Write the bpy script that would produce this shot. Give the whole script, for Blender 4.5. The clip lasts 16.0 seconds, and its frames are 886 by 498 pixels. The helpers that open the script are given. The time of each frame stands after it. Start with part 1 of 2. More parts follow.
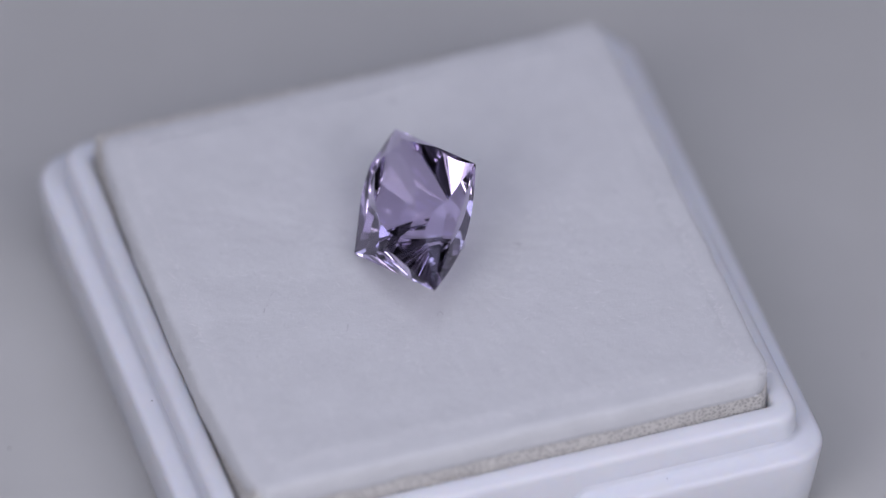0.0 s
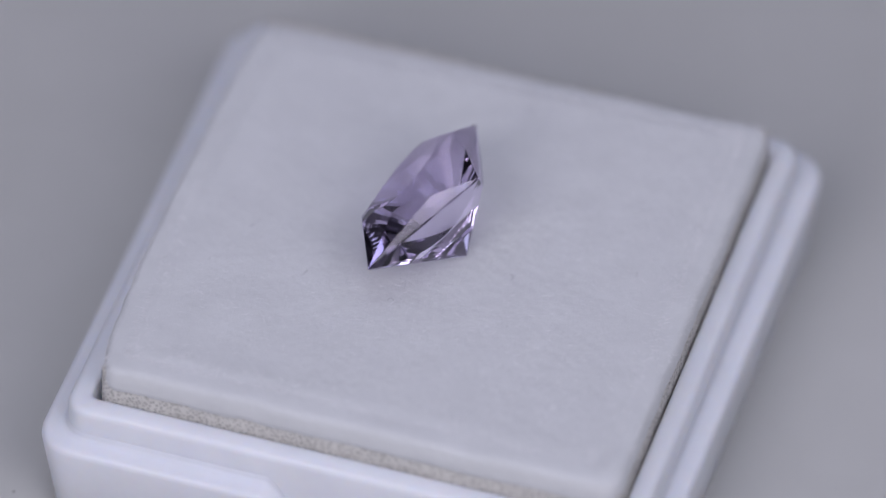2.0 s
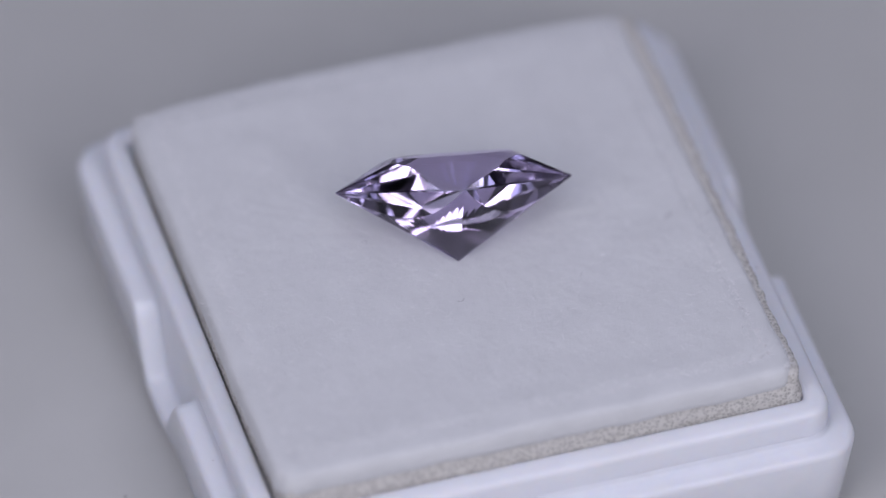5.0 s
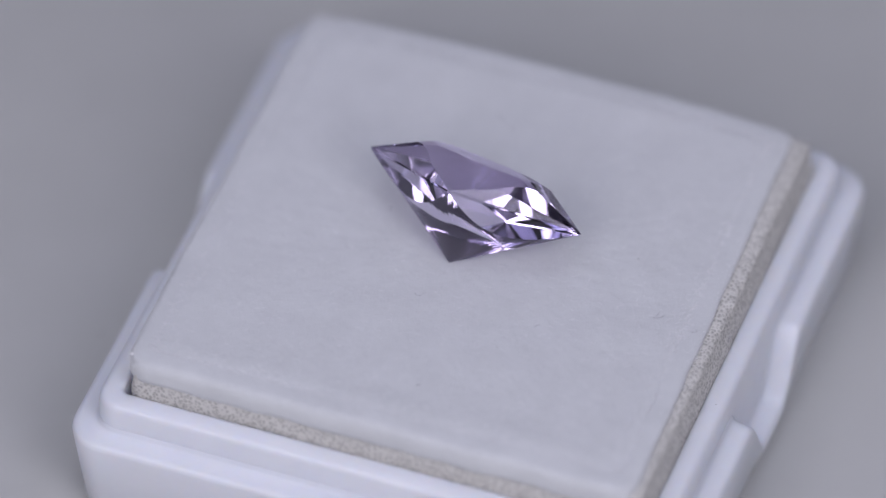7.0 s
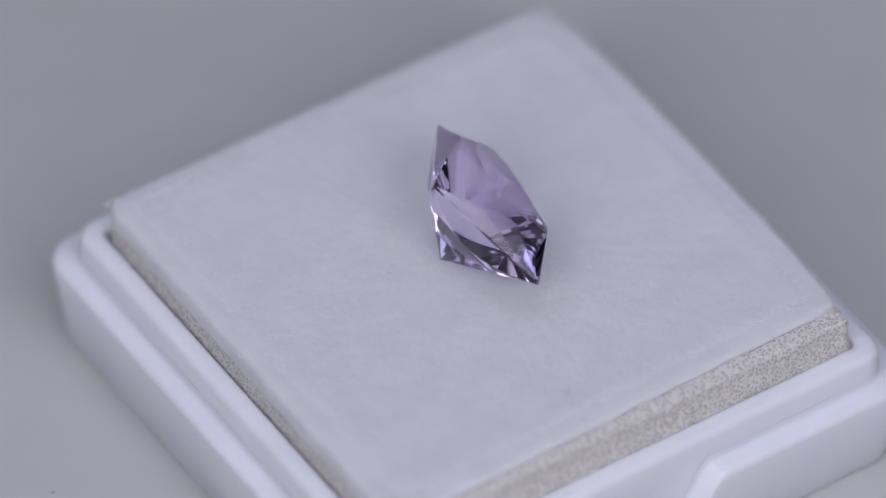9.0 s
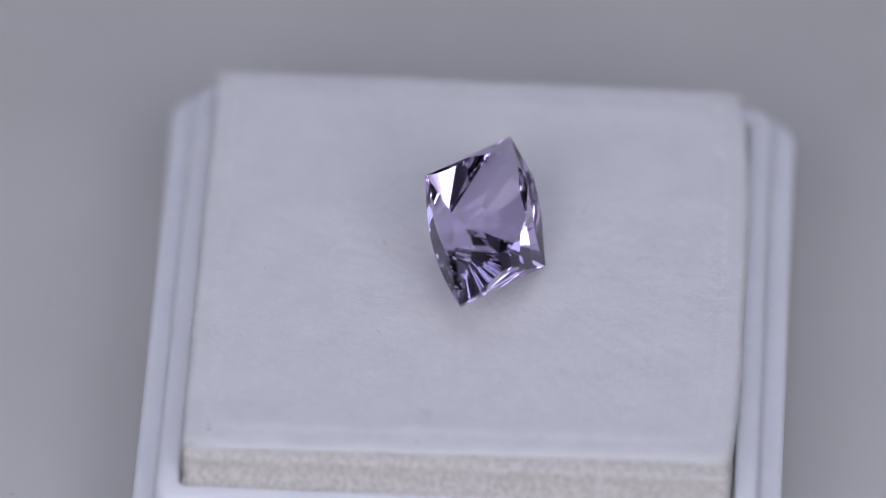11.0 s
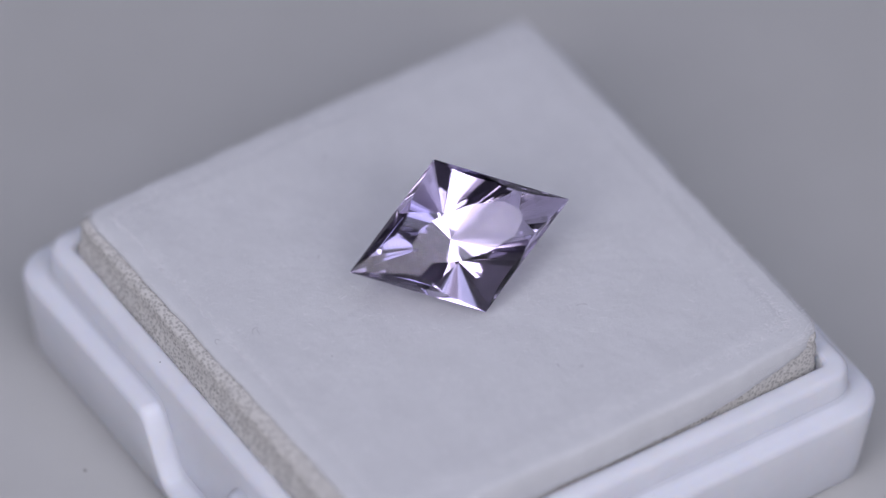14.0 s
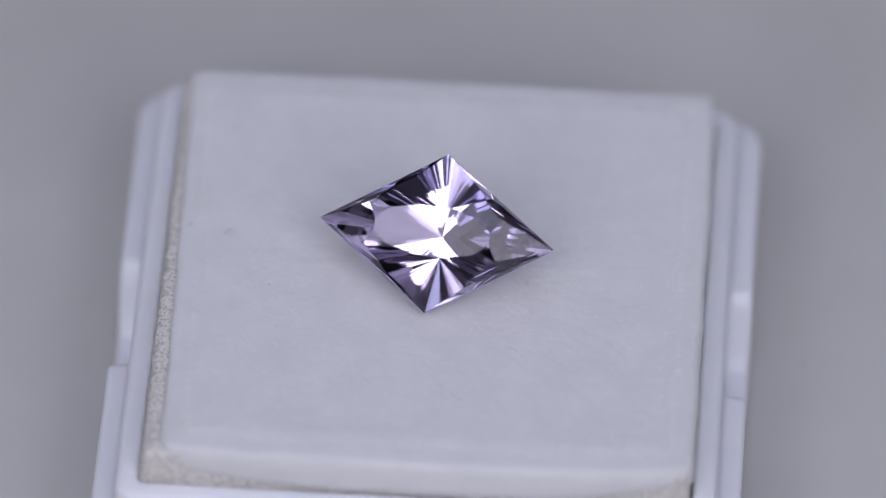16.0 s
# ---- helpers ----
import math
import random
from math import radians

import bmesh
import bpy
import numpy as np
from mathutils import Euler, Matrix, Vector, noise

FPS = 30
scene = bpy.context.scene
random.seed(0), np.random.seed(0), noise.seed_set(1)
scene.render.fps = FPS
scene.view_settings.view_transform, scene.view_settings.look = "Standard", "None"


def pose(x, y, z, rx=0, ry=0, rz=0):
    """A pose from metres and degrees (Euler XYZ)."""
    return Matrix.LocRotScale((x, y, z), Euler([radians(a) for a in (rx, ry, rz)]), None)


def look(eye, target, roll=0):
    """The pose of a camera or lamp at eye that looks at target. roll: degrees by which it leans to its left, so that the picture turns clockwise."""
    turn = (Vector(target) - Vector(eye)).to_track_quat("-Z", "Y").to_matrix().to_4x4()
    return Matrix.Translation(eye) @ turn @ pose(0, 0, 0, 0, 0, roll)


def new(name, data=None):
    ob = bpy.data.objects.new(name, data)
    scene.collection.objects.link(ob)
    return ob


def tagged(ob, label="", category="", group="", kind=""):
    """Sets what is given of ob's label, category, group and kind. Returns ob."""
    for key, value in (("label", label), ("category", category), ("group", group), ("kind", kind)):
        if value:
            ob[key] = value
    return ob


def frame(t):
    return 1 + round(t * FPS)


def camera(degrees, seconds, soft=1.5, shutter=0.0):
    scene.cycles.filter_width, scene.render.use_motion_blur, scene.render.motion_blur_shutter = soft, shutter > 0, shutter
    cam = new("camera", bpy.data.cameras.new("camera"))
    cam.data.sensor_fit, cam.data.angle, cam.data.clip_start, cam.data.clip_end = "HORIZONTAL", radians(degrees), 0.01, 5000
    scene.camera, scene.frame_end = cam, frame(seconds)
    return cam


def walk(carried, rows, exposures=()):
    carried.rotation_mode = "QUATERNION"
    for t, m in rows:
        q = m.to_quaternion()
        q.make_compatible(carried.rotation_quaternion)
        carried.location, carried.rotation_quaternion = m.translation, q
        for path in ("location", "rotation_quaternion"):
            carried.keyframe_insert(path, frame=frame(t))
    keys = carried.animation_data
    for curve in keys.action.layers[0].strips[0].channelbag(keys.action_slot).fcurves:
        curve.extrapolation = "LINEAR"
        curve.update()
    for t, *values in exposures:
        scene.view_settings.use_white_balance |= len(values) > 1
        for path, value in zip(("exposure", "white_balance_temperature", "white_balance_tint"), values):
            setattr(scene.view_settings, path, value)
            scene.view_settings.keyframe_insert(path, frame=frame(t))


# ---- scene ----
MM = 0.001                      # lengths below are in millimetres

# ---- camera: a macro lens on a stand that never moves ----
DEGREES = 5.49
ELEV, DIST = radians(44.99), 582.6
RIGHT, UP = Vector((1, 0, 0)), Vector((0, math.sin(ELEV), math.cos(ELEV)))
BACK = Vector((0, -math.cos(ELEV), math.sin(ELEV)))
AIM = (Vector((0, 0, 12.23)) - 0.517 * RIGHT) * MM
EYE = AIM + BACK * DIST * MM
cam = camera(DEGREES, 16.0, 1.2)
cam.data.dof.use_dof = True
cam.data.dof.focus_distance = 0.5792
cam.data.dof.aperture_fstop = 14.0
walk(cam, [(0.0, look(EYE, AIM, 0.743)), (16.0, look(EYE, AIM, 0.743))], [(0.0, 0.0), (16.0, 0.0)])

# turn of the stand in degrees, second by second (clockwise from above, about 20 s a round)
TURN = [0, 0.01, 0.01, 0.02, -0.19, -0.91, -1.68, -2.1, -2.23, -2.66, -3.12, -3.24, -2.97, -2.93, -3.21, -3.56, -3.91]
WOBBLE = [0, 0.13, 0.26, 0.13] + 13 * [0]      # the platter's slight slide towards the camera, in millimetres
TURN = [(float(t), d - 360.0 / 20.0 * t, -w * MM) for t, (d, w) in enumerate(zip(TURN, WOBBLE))]

# ---- light ----
world = bpy.data.worlds.new("world")
world.use_nodes = True
world.node_tree.nodes["Background"].inputs[0].default_value = (0.75, 0.82, 1.0, 1)
world.node_tree.nodes["Background"].inputs[1].default_value = 0.05
scene.world = world


def panel(name, eye, target, w, h, watts, colour):
    data = bpy.data.lights.new(name, "AREA")
    data.shape, data.size, data.size_y, data.energy, data.color = "RECTANGLE", w, h, watts, colour
    ob = new(name, data)
    ob.matrix_world = look(eye, target)
    return ob


for x, w, tone in ((-0.32, 0.8, 0.78), (0.0, 1.7, 0.96), (0.32, 0.8, 0.78)):     # unseen cool light panels overhead, split for facet contrast, the middle ones strongest and whitest
    panel("overhead_lamp", (x, -0.35, 0.53), (x, -0.35, 0.0), 0.19, 0.19, 0.147 * w, (0.84 * tone, 0.87 * tone, 1.0))
    panel("overhead_lamp", (x, -0.06, 0.55), (x, -0.06, 0.0), 0.19, 0.24, 0.212 * w, (0.80 * tone, 0.83 * tone, 1.0))
    # back row, added only to give the plastic ledges a bluish sheen
    panel("overhead_lamp", (x, 0.38, 0.54), (x, 0.38, 0.0), 0.17, 0.20, 0.09, (0.68, 0.73, 1.0))
for x in (-0.21, 0.21):                   # two tall unseen panels, added beside the lens to brighten the front
    panel("added_front_lamp", (x, -0.35, 0.34), (0, 0, 0.01), 0.24, 0.32, 0.86, (0.905, 0.872, 1.0))


# ---- materials ----
def principled(name, colour, rough=0.5, **more):
    m = bpy.data.materials.new(name)
    m.use_nodes = True
    b = m.node_tree.nodes["Principled BSDF"]
    b.inputs["Base Color"].default_value = (*colour, 1)
    b.inputs["Roughness"].default_value = rough
    for key, value in more.items():
        b.inputs[key.replace("_", " ")].default_value = value
    return m, m.node_tree, b


def noise_node(tree, scale, detail=4, rough=0.6):
    tc = tree.nodes.new("ShaderNodeTexCoord")
    n = tree.nodes.new("ShaderNodeTexNoise")
    n.inputs["Scale"].default_value, n.inputs["Detail"].default_value, n.inputs["Roughness"].default_value = scale, detail, rough
    tree.links.new(tc.outputs["Object"], n.inputs["Vector"])
    return n


def mottled(tree, b, dark, light, scale, lo=0.35, hi=0.65, detail=4):
    n = noise_node(tree, scale, detail)
    r = tree.nodes.new("ShaderNodeValToRGB")
    r.color_ramp.elements[0].position, r.color_ramp.elements[1].position = lo, hi
    r.color_ramp.elements[0].color, r.color_ramp.elements[1].color = (*dark, 1), (*light, 1)
    tree.links.new(n.outputs["Fac"], r.inputs["Fac"])
    tree.links.new(r.outputs["Color"], b.inputs["Base Color"])
    return n


def relief(tree, b, source, strength, distance):
    u = tree.nodes.new("ShaderNodeBump")
    u.inputs["Strength"].default_value, u.inputs["Distance"].default_value = strength, distance
    tree.links.new(source, u.inputs["Height"])
    old = b.inputs["Normal"].links
    if old:
        tree.links.new(old[0].from_socket, u.inputs["Normal"])
    tree.links.new(u.outputs["Normal"], b.inputs["Normal"])


# glossy cool-white moulded plastic, slightly translucent
PLASTIC, tree, b = principled("white_plastic", (0.84, 0.84, 0.83), 0.3, IOR=1.46)
mottled(tree, b, (0.825, 0.848, 0.895), (0.87, 0.89, 0.94), 260, 0.3, 0.7)
b.inputs["Subsurface Weight"].default_value = 0.35
b.inputs["Subsurface Radius"].default_value = (1.0, 0.85, 0.7)
b.inputs["Subsurface Scale"].default_value = 0.0012
relief(tree, b, noise_node(tree, 3500, 3).outputs["Fac"], 0.12, 0.00003)

# white brushed felt
FELT, tree, b = principled("white_felt", (0.80, 0.80, 0.81), 0.95, Sheen_Weight=0.25, Sheen_Roughness=0.6)
mottled(tree, b, (0.70, 0.715, 0.722), (0.755, 0.77, 0.778), 420, 0.3, 0.7, 8)
relief(tree, b, noise_node(tree, 9000, 6, 0.7).outputs["Fac"], 0.5, 0.00006)
relief(tree, b, noise_node(tree, 1100, 6).outputs["Fac"], 0.4, 0.00016)
FUZZ, tree, b = principled("felt_fibre", (0.86, 0.86, 0.87), 0.8)

# open-pored polyurethane foam, greyish
FOAM, tree, b = principled("grey_foam", (0.5, 0.49, 0.46), 0.85)
tc = tree.nodes.new("ShaderNodeTexCoord")
vor = tree.nodes.new("ShaderNodeTexVoronoi")
vor.inputs["Scale"].default_value = 4400
tree.links.new(tc.outputs["Object"], vor.inputs["Vector"])
ramp = tree.nodes.new("ShaderNodeValToRGB")
ramp.color_ramp.elements[0].position, ramp.color_ramp.elements[1].position = 0.02, 0.62
ramp.color_ramp.elements[0].color, ramp.color_ramp.elements[1].color = (0.37, 0.36, 0.33, 1), (0.74, 0.725, 0.68, 1)
tree.links.new(vor.outputs["Distance"], ramp.inputs["Fac"])
tree.links.new(ramp.outputs["Color"], b.inputs["Base Color"])
relief(tree, b, vor.outputs["Distance"], 0.6, 0.00008)
relief(tree, b, noise_node(tree, 7000, 3).outputs["Fac"], 0.5, 0.00008)

# pale grey satin surface of the turning stand
STAND, tree, b = principled("grey_acrylic", (0.44, 0.44, 0.44), 0.55)
mottled(tree, b, (0.54, 0.543, 0.52), (0.58, 0.583, 0.56), 45, 0.35, 0.65, 5)
relief(tree, b, noise_node(tree, 2500, 3).outputs["Fac"], 0.06, 0.00003)
DESK, tree, b = principled("pale_desk", (0.6, 0.6, 0.61), 0.6)
mottled(tree, b, (0.57, 0.57, 0.58), (0.63, 0.63, 0.64), 25)
WALL, tree, b = principled("grey_wall_paint", (0.38, 0.38, 0.40), 0.8)
mottled(tree, b, (0.60, 0.60, 0.62), (0.66, 0.66, 0.68), 6)
LINT, tree, b = principled("dark_lint", (0.16, 0.15, 0.17), 0.8)
SPECK, tree, b = principled("dark_dust", (0.06, 0.055, 0.05), 0.8)
DUST, tree, b = principled("grey_dust", (0.33, 0.32, 0.31), 0.8)

# transparent violet crystal
GEM = bpy.data.materials.new("violet_crystal")
GEM.use_nodes = True
tree = GEM.node_tree
tree.nodes.clear()
glass = tree.nodes.new("ShaderNodeBsdfGlass")
glass.inputs["Color"].default_value = (0.945, 0.909, 1.0, 1)
glass.inputs["Roughness"].default_value = 0.0
glass.inputs["IOR"].default_value = 1.6
exit_node = tree.nodes.new("ShaderNodeOutputMaterial")
tree.links.new(glass.outputs["BSDF"], exit_node.inputs["Surface"])


# ---- building blocks ----
def link(name, bm, material, parent=None, label="", smooth=False):
    mesh = bpy.data.meshes.new(name)
    bmesh.ops.recalc_face_normals(bm, faces=bm.faces[:])
    for f in bm.faces:
        f.smooth = smooth
    bm.to_mesh(mesh)
    bm.free()
    mesh.materials.append(material)
    ob = new(name, mesh)
    if parent:
        ob.parent = parent
    if label:
        ob["label"] = label
    return ob


def part(name, bm, material, parent, label="", smooth=True):
    return link(name, bm, material, parent, label, smooth)


def box_bm(x0, x1, y0, y1, z0, z1):
    bm = bmesh.new()
    bmesh.ops.create_cube(bm, size=1)
    for v in bm.verts:
        v.co = Vector(((x0 + x1) / 2 + v.co.x * (x1 - x0), (y0 + y1) / 2 + v.co.y * (y1 - y0), (z0 + z1) / 2 + v.co.z * (z1 - z0)))
    return bm


def outline(half, radius, per_side, per_corner):
    """Points of a rounded square, counter-clockwise, with the side and the place along it."""
    pts, flat = [], half - radius
    for side in range(4):
        a = radians(90 * side)
        c, s = math.cos(a), math.sin(a)
        for i in range(per_side):
            y = -flat + 2 * flat * i / per_side
            pts.append((c * half - s * y, s * half + c * y))
        for i in range(per_corner):
            w = radians(90 * i / per_corner)
            x, y = flat + radius * math.cos(w), flat + radius * math.sin(w)
            pts.append((c * x - s * y, s * x + c * y))
    return pts


def loft(loops, close=True, cap_first=False, cap_last=False):
    """A skin over loops of equal length."""
    bm = bmesh.new()
    rings = [[bm.verts.new((x * MM, y * MM, z * MM)) for x, y, z in loop] for loop in loops]
    pairs = list(zip(rings, rings[1:])) + ([(rings[-1], rings[0])] if close else [])
    for a, c in pairs:
        for i in range(len(a)):
            j = (i + 1) % len(a)
            bm.faces.new((a[i], a[j], c[j], c[i]))
    if cap_first:
        bm.faces.new(rings[0])
    if cap_last:
        bm.faces.new(rings[-1])
    return bm


def smoothstep(x):
    x = min(1, max(0, x))
    return x * x * (3 - 2 * x)


# ---- the room, closed and dark, round a desk ----
room = [("wall_north", -1.3, 1.3, 1.2, 1.3, -0.8, 1.5), ("wall_south", -1.3, 1.3, -1.3, -1.2, -0.8, 1.5),
        ("wall_east", 1.2, 1.3, -1.2, 1.2, -0.8, 1.5), ("wall_west", -1.3, -1.2, -1.2, 1.2, -0.8, 1.5)]
for name, *dims in room:
    tagged(link(name, box_bm(*dims), WALL), "plain grey painted wall of the room", "wall", kind="structure")
tagged(link("ceiling", box_bm(-1.3, 1.3, -1.3, 1.3, 1.5, 1.6), WALL), "plain grey painted ceiling", "ceiling", kind="structure")
tagged(link("floor", box_bm(-1.3, 1.3, -1.3, 1.3, -0.9, -0.8), DESK), "plain grey floor under the desk", "floor", kind="structure")
desk = tagged(new("desk"), "plain pale grey desk that carries the turning stand", "desk")
bm = box_bm(-0.6, 0.6, -0.4, 0.4, -0.05, -0.024)
bmesh.ops.bevel(bm, geom=bm.edges[:], offset=0.003, segments=2, affect="EDGES")
part("desktop", bm, DESK, desk, smooth=False)
for x in (-0.55, 0.55):
    for y in (-0.35, 0.35):
        part("leg", box_bm(x - 0.025, x + 0.025, y - 0.025, y + 0.025, -0.8, -0.05), DESK, desk, smooth=False)


# ---- the turning stand ----
def ring(radius, z, n=96):
    return [(radius * math.cos(2 * math.pi * i / n), radius * math.sin(2 * math.pi * i / n), z) for i in range(n)]


stand = tagged(new("turntable"), "pale grey satin round turntable on the desk", "turntable")
part("platter", loft([ring(r, z) for r, z in ((149, -6), (150, -5.4), (150, -0.6), (149.4, 0))], False, True, True), STAND, stand, smooth=False)
part("foot", loft([ring(r, z) for r, z in ((90, -24), (90, -6.0))], False, True, True), DESK, stand, smooth=False)

# ---- the display box: tray with a lower ledge and thumb notches ----
TRAY = pose(-1.25 * MM, 1.1 * MM, 0)
PHI = 18.75
HALF, RIM, OPEN = 20.2, 18.7, 17.2
LEDGE, TOP = 6.7, 9.0
tray = tagged(new("display_box"), "open cool-white plastic gem display box without lid", "box")


def notch(x, y):
    """How far the ledge's wall is cut down at a place on its outline."""
    if abs(y) < HALF - 3:
        return 0.0
    return 4.3 * smoothstep((5.0 - abs(x + 0.4)) / 3.4)


def wall_loops(profile, cut):
    """profile: half width, corner radius, height; cut: whether the notches lower it."""
    loops = []
    for half, radius, z in profile:
        loop = []
        for (x, y), (bx, by) in zip(outline(half, radius, 120, 12), outline(HALF, 2.4, 120, 12)):
            loop.append((x, y, z - (notch(bx, by) if cut and z > 3 else 0)))
        loops.append(loop)
    return loops


bm = loft(wall_loops([(19.35, 2.0, 0.0), (19.55, 2.2, 0.25), (HALF, 2.4, LEDGE - 0.5), (HALF - 0.05, 2.4, LEDGE - 0.22),
                      (HALF - 0.2, 2.3, LEDGE - 0.06), (HALF - 0.45, 2.2, LEDGE), (RIM + 0.42, 1.9, LEDGE + 0.01), (RIM + 0.2, 1.75, LEDGE + 0.06),
                      (RIM + 0.06, 1.65, LEDGE + 0.18), (RIM - 0.01, 1.6, LEDGE + 0.42), (RIM - 0.1, 1.6, LEDGE + 0.44),
                      (RIM - 0.1, 1.6, 0.0)], True))
part("ledge_wall", bm, PLASTIC, tray)
bm = loft(wall_loops([(RIM - 0.1, 1.6, 0.1), (RIM, 1.6, 0.2), (RIM - 0.03, 1.6, TOP - 0.55), (RIM - 0.1, 1.55, TOP - 0.25), (RIM - 0.3, 1.4, TOP - 0.06),
                      (RIM - 0.55, 1.2, TOP), (OPEN + 0.3, 0.7, TOP), (OPEN + 0.08, 0.6, TOP - 0.06), (OPEN, 0.5, TOP - 0.25), (OPEN, 0.5, 1.2), (OPEN, 0.5, 0.1)], False))
part("rim", bm, PLASTIC, tray)
part("tray_floor", loft([[(x, y, z) for x, y in outline(OPEN - 0.02, 0.5, 4, 4)] for z in (0.15, 1.3)], False, True, True), PLASTIC, tray, smooth=False)

# ---- the foam block in the tray ----
rng = random.Random(4)
foam = tagged(new("foam_block"), "grey open-pored foam block set in the white box", "foam")
loops = []
for half, z in ((16.9, 1.3), (17.05, 5.0), (17.08, 8.0), (17.07, 8.6), (17.06, 9.0), (17.05, 9.4), (17.03, 9.8), (17.0, 10.2), (16.99, 10.6), (16.98, 10.95), (16.93, 11.1), (16.8, 11.24), (16.4, 11.29)):
    loop = []
    for x, y in outline(half, 0.6, 160, 8):
        j = noise.noise(Vector((x * 1.3, y * 1.3, z * 1.3))) * 0.12 + noise.noise(Vector((x * 5, y * 5, z * 5))) * 0.08
        f = 1 + (j - 0.05) / 17 if z > 2 else 1
        # the block is cut a little short at two of its corners
        x0 = 0.32 * (abs(y) / 17) ** 5 * smoothstep((-14 - x) / 2.8) if y < 0 else 0
        y0 = 0.25 * (abs(x) / 17) ** 5 * smoothstep((-14 - y) / 2.8) if x > 0 else 0
        y0 += 0.16 * smoothstep((10.4 - z) / 1.4) * smoothstep((y - 14) / 2.8) if y > 14 and z > 2 else 0     # pressed against the rim on one side
        loop.append((x * f + x0, y * f + y0, z + (j * 0.5 if z > 9 else 0)))
    loops.append(loop)
part("block", loft(loops, False, True, True), FOAM, foam)

# ---- the felt pad over the foam ----
felt = tagged(new("felt_pad"), "fluffy white felt pad lying on the foam", "pad")


def edge_of(x, y):
    """How far the felt's edge falls short of its full width, and how low its flap hangs, blended round the corners."""
    a = max(abs(x), abs(y)) or 1
    sides = ((max(0, x), 0.20, 10.05), (max(0, -x), 0.75 * (abs(y) / a) ** 4 - 0.05, 9.15 + 1.65 * (abs(y) / a) ** 3),
             (max(0, y), 1.2 - 0.35 * x / a, 11.30), (max(0, -y), 0.12, 9.9))
    total = sum((q / a) ** 30 for q, _, _ in sides)
    back = sum((q / a) ** 30 * w for q, w, _ in sides) / total
    low = sum((q / a) ** 30 * w for q, _, w in sides) / total
    back += 0.10 * noise.noise(Vector((x * 0.5, y * 0.5, 3))) + 0.05 * noise.noise(Vector((x * 2.1, y * 2.1, 3)))
    low += 0.10 * noise.noise(Vector((x * 0.4, y * 0.4, 8))) + 0.05 * noise.noise(Vector((x * 2.3, y * 2.3, 8)))
    return back, min(low, 11.46)


def felt_point(x, y, z, weight, flap=0.0):
    """A point of the felt; flap: how far down its hanging edge the point lies, 0 to 1."""
    back, low = edge_of(x, y)
    k = 1 - back * weight / 17
    bump = 0.08 * noise.noise(Vector((x * 0.35, y * 0.35, 1))) + 0.025 * noise.noise(Vector((x * 1.6, y * 1.6, 5)))
    return (x * k, y * k, z + (low - z) * flap + bump)


# half width, height, share of the setback, place on the flap
profile = [(16.2, 11.31, 1, 0), (17.0, 11.35, 1, 0.9), (17.12, 11.35, 1, 1.0), (17.28, 11.45, 1, 0.93), (17.34, 11.52, 1, 0.7), (17.34, 11.58, 1, 0.4), (17.28, 11.62, 1, 0.12),
           (17.1, 11.69, 1, 0), (16.8, 11.755, 1, 0), (16.4, 11.785, 1, 0), (16.0, 11.80, 1, 0), (15.75, 11.825, 0.95, 0), (15.5, 11.86, 0.9, 0), (15.25, 11.895, 0.85, 0),
           (14.9, 11.90, 0.8, 0), (14.4, 11.875, 0.7, 0)]
for h in [13.4 - i * 0.8 for i in range(16)] + [0.7, 0.3, 0.05]:
    profile.append((h, 11.86 + 0.02 * (1 - (h / 14.2) ** 2), 0.7 * h / 14.2, 0))
loops = []
for h, z, weight, flap in profile:
    loops.append([felt_point(x, y, z, weight, flap) for x, y in outline(h, min(1.5, h * 0.45), 90, 8)])
part("felt", loft(loops, False, True, True), FELT, felt)


def felt_height(x, y):
    a = max(abs(x), abs(y))
    return felt_point(x, y, 11.86 + 0.02 * (1 - (a / 14.2) ** 2) if a < 14.2 else 11.86, 0)[2]


# fibres that stand up from the felt, densest on its edge
verts, faces = [], []
for i in range(21000):
    side = rng.randrange(4)
    edge = rng.random() < 0.7
    u = rng.uniform(-17, 17)
    d = rng.choice((rng.uniform(16.2, 17.25), rng.uniform(14.8, 16.4))) if edge else rng.uniform(0, 16)
    if not edge:
        u = rng.uniform(-16, 16)
    x, y = [(d, u), (-d, u), (u, d), (u, -d)][side]
    a = max(abs(x), abs(y))
    zz = 11.5 if a > 17 else 11.64 if a > 16 else 11.84 if a > 15.2 else 11.86 + 0.02 * max(0, 1 - (a / 14.2) ** 2)
    wgt = 1 if a > 15.6 else 0.85 if a > 14.2 else 0.7 * a / 14.2
    p = Vector(felt_point(x, y, zz, wgt, rng.random() if a > 17.1 else 0)) - Vector((0, 0, 0.03))
    out = Vector((x, y, 0)) / (a or 1) * (0.8 if a > 15.5 else 0.1)
    way = (out + Vector((rng.gauss(0, 0.7), rng.gauss(0, 0.7), rng.uniform(0.05, 0.5) if edge else rng.uniform(0.0, 0.16)))).normalized()
    ln = rng.uniform(0.12, 0.62) if edge else rng.uniform(0.2, 0.6)
    wide = way.cross(Vector((rng.gauss(0, 1), rng.gauss(0, 1), rng.gauss(0, 1)))).normalized() * (0.012 if edge else 0.010)
    mid = p + way * ln * 0.55 + Vector((rng.gauss(0, 0.04), rng.gauss(0, 0.04), 0.02))
    n0 = len(verts)
    verts += [tuple(q * MM) for q in (p - wide, p + wide, mid + wide * 0.8, mid - wide * 0.8, p + way * ln)]
    faces += [(n0, n0 + 1, n0 + 2, n0 + 3), (n0 + 3, n0 + 2, n0 + 4)]
mesh = bpy.data.meshes.new("fuzz")
mesh.from_pydata(verts, [], faces)
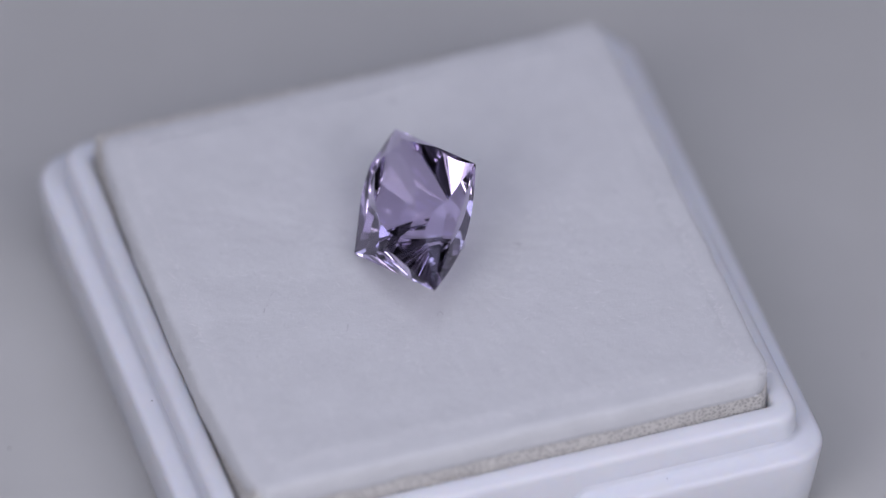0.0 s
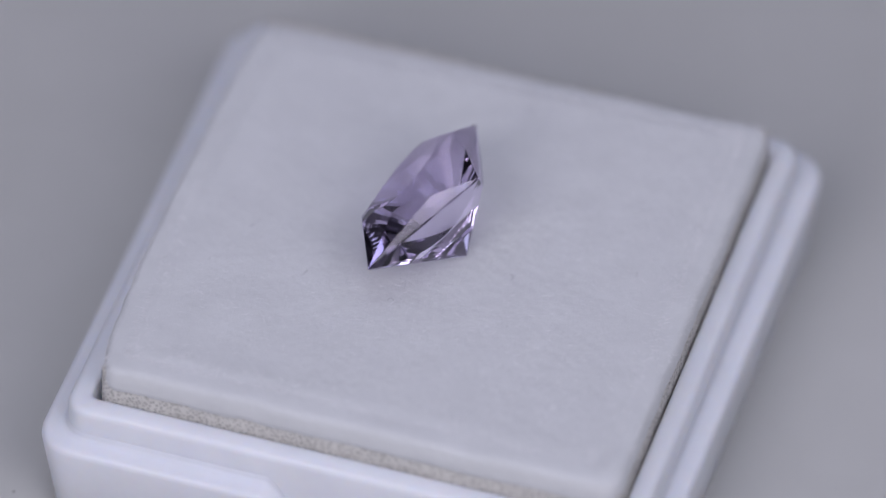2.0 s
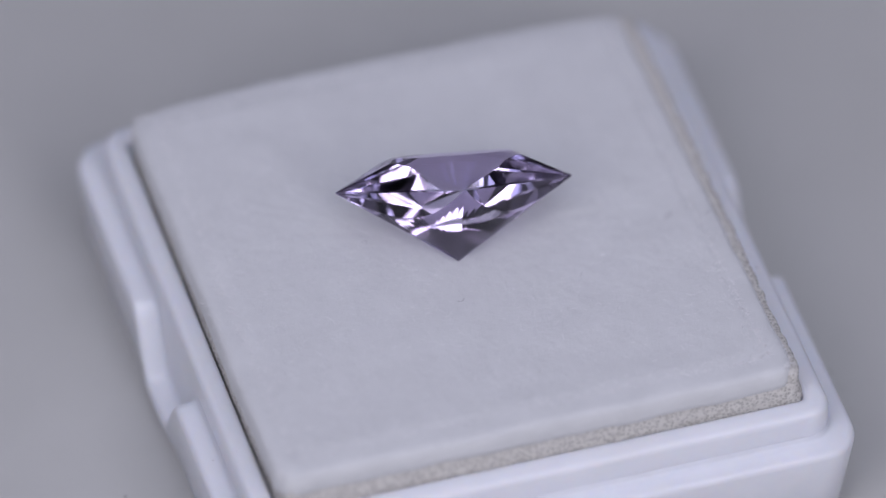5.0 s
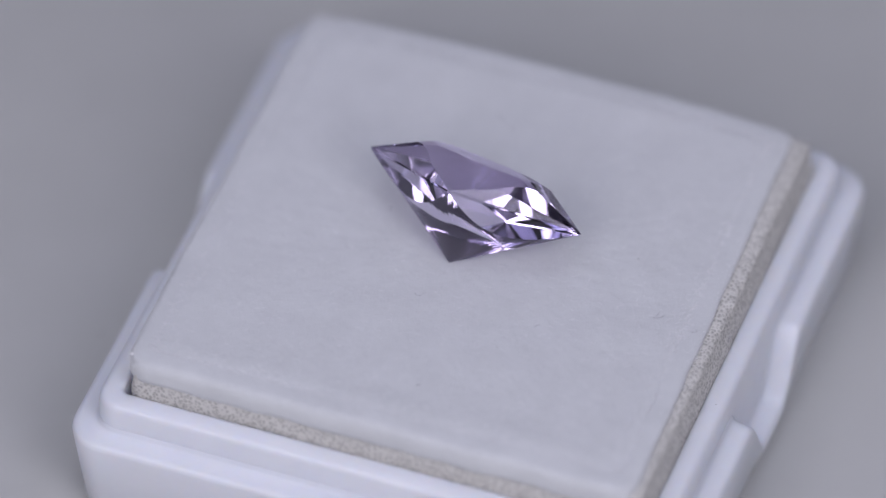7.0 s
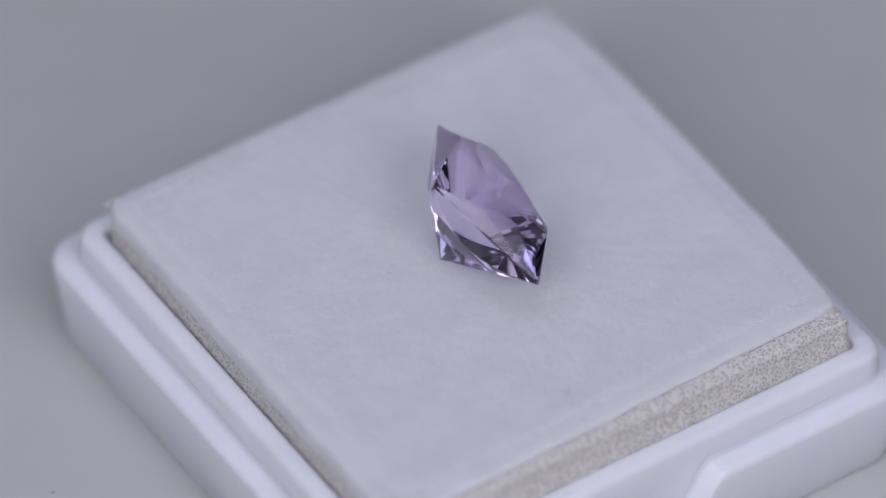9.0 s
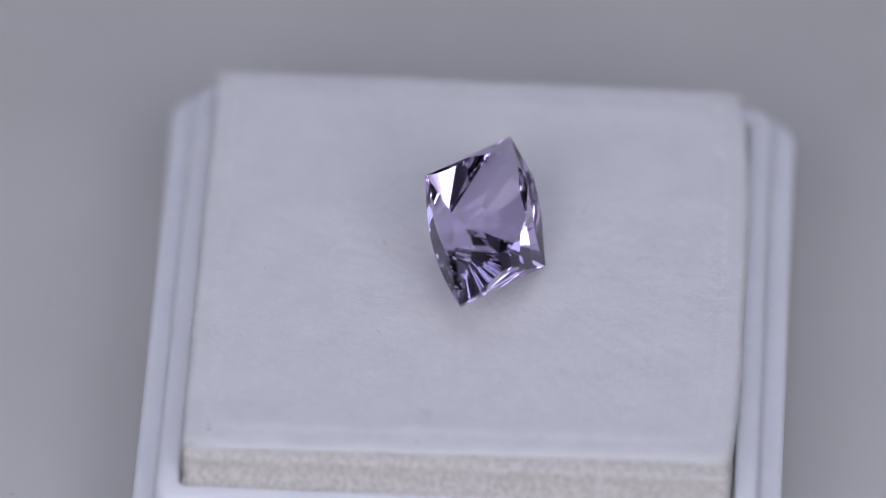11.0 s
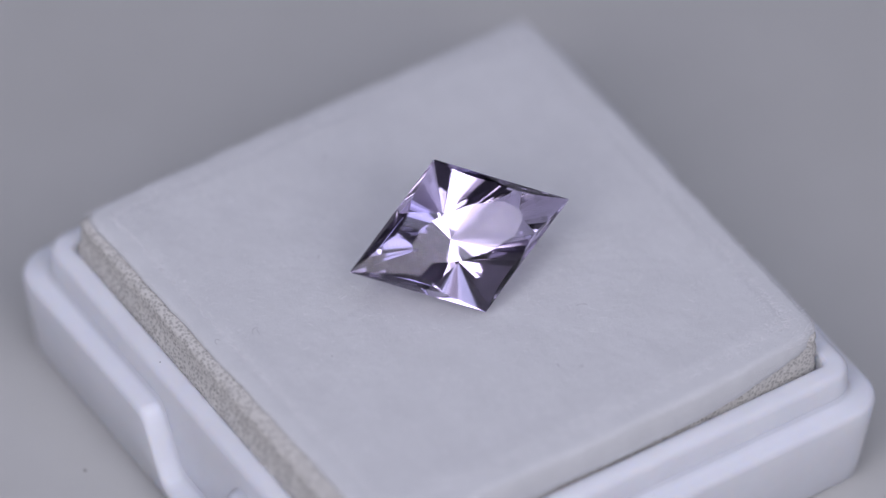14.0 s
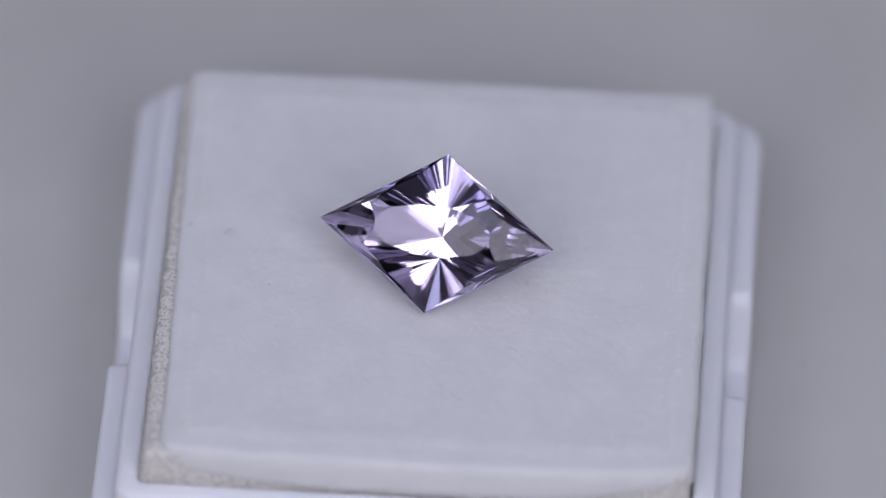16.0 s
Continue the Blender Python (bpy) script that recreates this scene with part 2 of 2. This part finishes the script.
mesh.materials.append(FUZZ)
fuzz = tagged(new("fuzz", mesh), kind="stuff")
fuzz.parent = felt


# ---- the gemstone: rhombus outline, flat table, fan-cut pavilion ----
LONG, SHORT, CROWN, DEPTH = 7.52, 5.05, 1.95, 4.85
FAN, POWER = 14, 1.55        # pavilion facets in each quarter, and how square their outline is


def gem_shells():
    """The solid that all facet planes leave over: its corners, and its facets by part, wound outwards."""
    planes = []

    def cut(point, normal):
        n = Vector(normal).normalized()
        planes.append((*n, n.dot(Vector(point))))

    def plane(a, c, d):
        a, c, d = Vector(a), Vector(c), Vector(d)
        n = (c - a).cross(d - a).normalized()
        cut(a, n if n.dot(a) > 0 else -n)

    L, S, H, D = LONG, SHORT, CROWN, DEPTH
    cut((0, 0, H), (0, 0, 1))
    for sx in (1, -1):
        for sy in (1, -1):
            n = Vector((sx * S, sy * L, 0)).normalized()
            cut((sx * L, 0, 0), n)                                                     # thin girdle
            cut((sx * L, 0, -0.06), n + Vector((0, 0, -0.45)))                         # steep facets under the girdle
            knee = (sx * 0.33 * L, sy * 0.62 * S, 0.55 * H)
            plane((sx * L, 0, 0.06), (0, sy * S, 0.06), knee)                          # crown facets along the girdle
            plane((sx * L, 0, 0.06), knee, (sx * 0.49 * L, sy * 0.31 * S, H))
    for sx, sy in ((1, 1), (1, -1), (-1, 1), (-1, -1)):                                # shallow facets that round off the table's corners
        for (ax, ay), (cx, cy), slope in (((0.49, 0.07), (0.38, 0.22), 14), ((0.38, 0.22), (0.15, 0.303), 19)):
            n = Vector((sx * (cy - ay) * S, sy * (ax - cx) * L, 0)).normalized()
            cut((sx * ax * L, sy * ay * S, H), n * math.sin(radians(slope)) + Vector((0, 0, math.cos(radians(slope)))))
    for sy in (1, -1):                                                                 # main crown facets
        plane((0, sy * S, 0.06), (0.49 * L, sy * 0.31 * S, H), (-0.49 * L, sy * 0.31 * S, H))
    for sx in (1, -1):                                                                 # crown facets over the two long tips
        plane((sx * L, 0, 0.06), (sx * 0.49 * L, 0.31 * S, H), (sx * 0.49 * L, -0.31 * S, H))
    for i in range(4 * FAN):                                                           # pavilion fan that meets in the culet
        a = 2 * math.pi * (i + 0.5) / (4 * FAN)
        u, v = (math.copysign(abs(w) ** (2 * (POWER - 1) / POWER), w) for w in (math.cos(a), math.sin(a)))
        cut((0, 0, -D), (u / L, v / S, -1 / D))

    P = np.array(planes)
    found = set()
    for i in range(len(P)):
        for k in range(i + 1, len(P)):
            cross = np.cross(P[i, :3], P[k, :3])
            if np.linalg.norm(cross) < 1e-7:
                continue
            det = P[k + 1:, :3] @ cross
            ok = np.abs(det) > 1e-7
            if not ok.any():
                continue
            m = P[k + 1:][ok]
            pts = (m[:, 3:] * cross + np.cross(P[k, :3], m[:, :3]) * P[i, 3] + np.cross(m[:, :3], P[i, :3]) * P[k, 3]) / det[ok][:, None]
            pts = pts[(pts @ P[:, :3].T <= P[:, 3] + 1e-6).all(1)]
            for p in pts:
                found.add(tuple(np.round(p, 4) + 0.0))
    corners = []
    for p in sorted(found):
        if all((Vector(p) - Vector(q)).length > 4e-4 for q in corners):
            corners.append(p)
    C = np.array(corners)
    shells = {}
    for n in P:
        on = np.nonzero(np.abs(C @ n[:3] - n[3]) < 6e-4)[0]
        if len(on) < 3:
            continue
        mid = C[on].mean(0)
        e1 = Vector(n[:3]).orthogonal().normalized()
        e2 = Vector(n[:3]).cross(e1)
        order = sorted(on, key=lambda q: math.atan2(Vector(C[q] - mid).dot(e2), Vector(C[q] - mid).dot(e1)))
        name = "table" if n[2] > 0.999 else "crown" if n[2] > 0.01 else "girdle" if n[2] > -0.01 else "pavilion"
        if order not in shells.setdefault(name, []):
            shells[name].append(order)
    return corners, shells


gem = tagged(new("gemstone"), "transparent violet faceted rhombus gemstone tilted on felt", "gemstone")
corners, shells = gem_shells()
for name, facets in shells.items():
    used = sorted({q for f in facets for q in f})
    mesh = bpy.data.meshes.new(name)
    mesh.from_pydata([tuple(Vector(corners[q]) * MM) for q in used], [], [[used.index(q) for q in f] for f in facets])
    mesh.materials.append(GEM)
    new(name, mesh).parent = gem


# ---- lint and dust ----
def strand(points, radius, sides=5):
    """A thin bent fibre through points in millimetres."""
    bm, rings = bmesh.new(), []
    pts = [Vector(p) for p in points]
    for i, p in enumerate(pts):
        way = (pts[min(i + 1, len(pts) - 1)] - pts[max(i - 1, 0)]).normalized()
        u = way.orthogonal().normalized()
        v = way.cross(u)
        r = radius * (0.5 if i in (0, len(pts) - 1) else 1)
        rings.append([bm.verts.new((p + (u * math.cos(2 * math.pi * k / sides) + v * math.sin(2 * math.pi * k / sides)) * r) * MM) for k in range(sides)])
    for a, c in zip(rings, rings[1:]):
        for k in range(sides):
            bm.faces.new((a[k], a[(k + 1) % sides], c[(k + 1) % sides], c[k]))
    bm.faces.new(rings[0]), bm.faces.new(rings[-1])
    return bm


def arc(x, y, z, length, heading, bend, lift=0.0, n=9):
    """Points of a fibre that starts at a place, runs on a heading and bends (degrees)."""
    pts, a = [], radians(heading)
    for i in range(n):
        pts.append((x, y, z + lift * math.sin(math.pi * i / (n - 1))))
        x, y, a = x + length / (n - 1) * math.cos(a), y + length / (n - 1) * math.sin(a), a + radians(bend) / (n - 1)
    return pts


def grain(size):
    bm = bmesh.new()
    bmesh.ops.create_icosphere(bm, subdivisions=2, radius=size * MM)
    for v in bm.verts:
        v.co *= 0.8 + 0.5 * noise.noise(v.co / (size * MM) * 1.3 + Vector((size * 40, 3, 1)))
        v.co.z *= 0.6
    return bm


riders = []


# lint, except at (12.9, 0.8): there a dark fibre imitates a faint dent's shade
for x, y, length, heading, bend in ((2.2, 12.7, 0.9, 70, 130), (1.6, 12.9, 0.5, 20, -60), (-7.2, -5.8, 0.75, 50, 40), (5.3, 6.3, 0.45, 300, 50), (5.4, -2.0, 0.8, 20, 200),
                                    (-1.3, -6.2, 0.7, 100, -220), (-11.6, -2.6, 0.4, 60, 20), (-11.2, -2.1, 0.25, 120, 10), (2.3, 15.6, 0.7, 40, -210), (12.9, 0.8, 0.35, 80, 60), (-10.8, -1.3, 0.4, 10, 50)):
    ob = link("lint_fibre", strand(arc(x, y, felt_height(x, y) + 0.03, length, heading, bend, 0.08), 0.009), LINT, smooth=True)
    riders.append(tagged(ob, "tiny dark bent lint fibre lying on felt", "lint", "lint on the felt"))
for x, y, size in ((-2.4, 10.15, 0.04), (-13.15, -6.15, 0.035), (-7.9, -5.4, 0.02), (8.1, 4.4, 0.025), (-12.6, 3.3, 0.02)):
    ob = link("dust_speck", grain(size), SPECK, smooth=True)
    ob.matrix_world = pose(x * MM, y * MM, (felt_height(x, y) + size * 0.35) * MM)
    riders.append(tagged(ob, "tiny dark dust speck on the felt", "dust", "dust on the felt"))
for x, y, z, size in ((5.35, 18.0, TOP, 0.045), (-18.95, -6.9, LEDGE, 0.05), (-19.1, -2.95, LEDGE, 0.045), (-13.0, 18.95, LEDGE, 0.04), (9.5, -19.2, LEDGE, 0.04), (-15.9, -19.0, LEDGE, 0.03)):
    ob = link("dust_speck", grain(size), SPECK, smooth=True)
    ob.matrix_world = pose(x * MM, y * MM, (z + size * 0.4) * MM)
    riders.append(tagged(ob, "tiny black dust speck on white plastic", "dust", "dust on the box"))
specks = []
for x, y, size in ((10.6, -20.2, 0.11), (-1.9, 24.3, 0.13), (-27.9, -6.2, 0.10), (26.7, 3.05, 0.12), (18.1, -26.1, 0.10), (-22.5, 20.5, 0.10), (22.0, 19.5, 0.08), (-16.5, -24.0, 0.09)):
    ob = link("dust_speck", grain(size), DUST, smooth=True)
    ob.matrix_world = pose(x * MM, y * MM, size * 0.3 * MM)
    specks.append(tagged(ob, "small grey dust speck on the turntable", "dust", "dust on the turntable"))

# ---- everything on the stand turns with it ----
LAX, SAX = Vector((0.1713, -0.9848, 0.03)).normalized(), Vector((0.7434, 0.1491, 0.652)).normalized()
NAX = LAX.cross(SAX).normalized()
SAX = NAX.cross(LAX)
GEM_POSE = Matrix((( *[LAX[0], SAX[0], NAX[0]], -2.30 * MM), (LAX[1], SAX[1], NAX[1], 0.07 * MM), (LAX[2], SAX[2], NAX[2], 15.67 * MM), (0, 0, 0, 1)))
BOX_POSE = pose(0, 0, 0, 0, 0, PHI) @ TRAY


def motions():
    for thing, base in ((stand, Matrix()), (tray, BOX_POSE), (foam, BOX_POSE), (felt, BOX_POSE), (gem, GEM_POSE)) + tuple((o, BOX_POSE @ o.matrix_basis) for o in riders) + tuple((o, o.matrix_basis.copy()) for o in specks):
        walk(thing, [(t, pose(0, y, 0, 0, 0, deg) @ base) for t, deg, y in TURN])


motions()
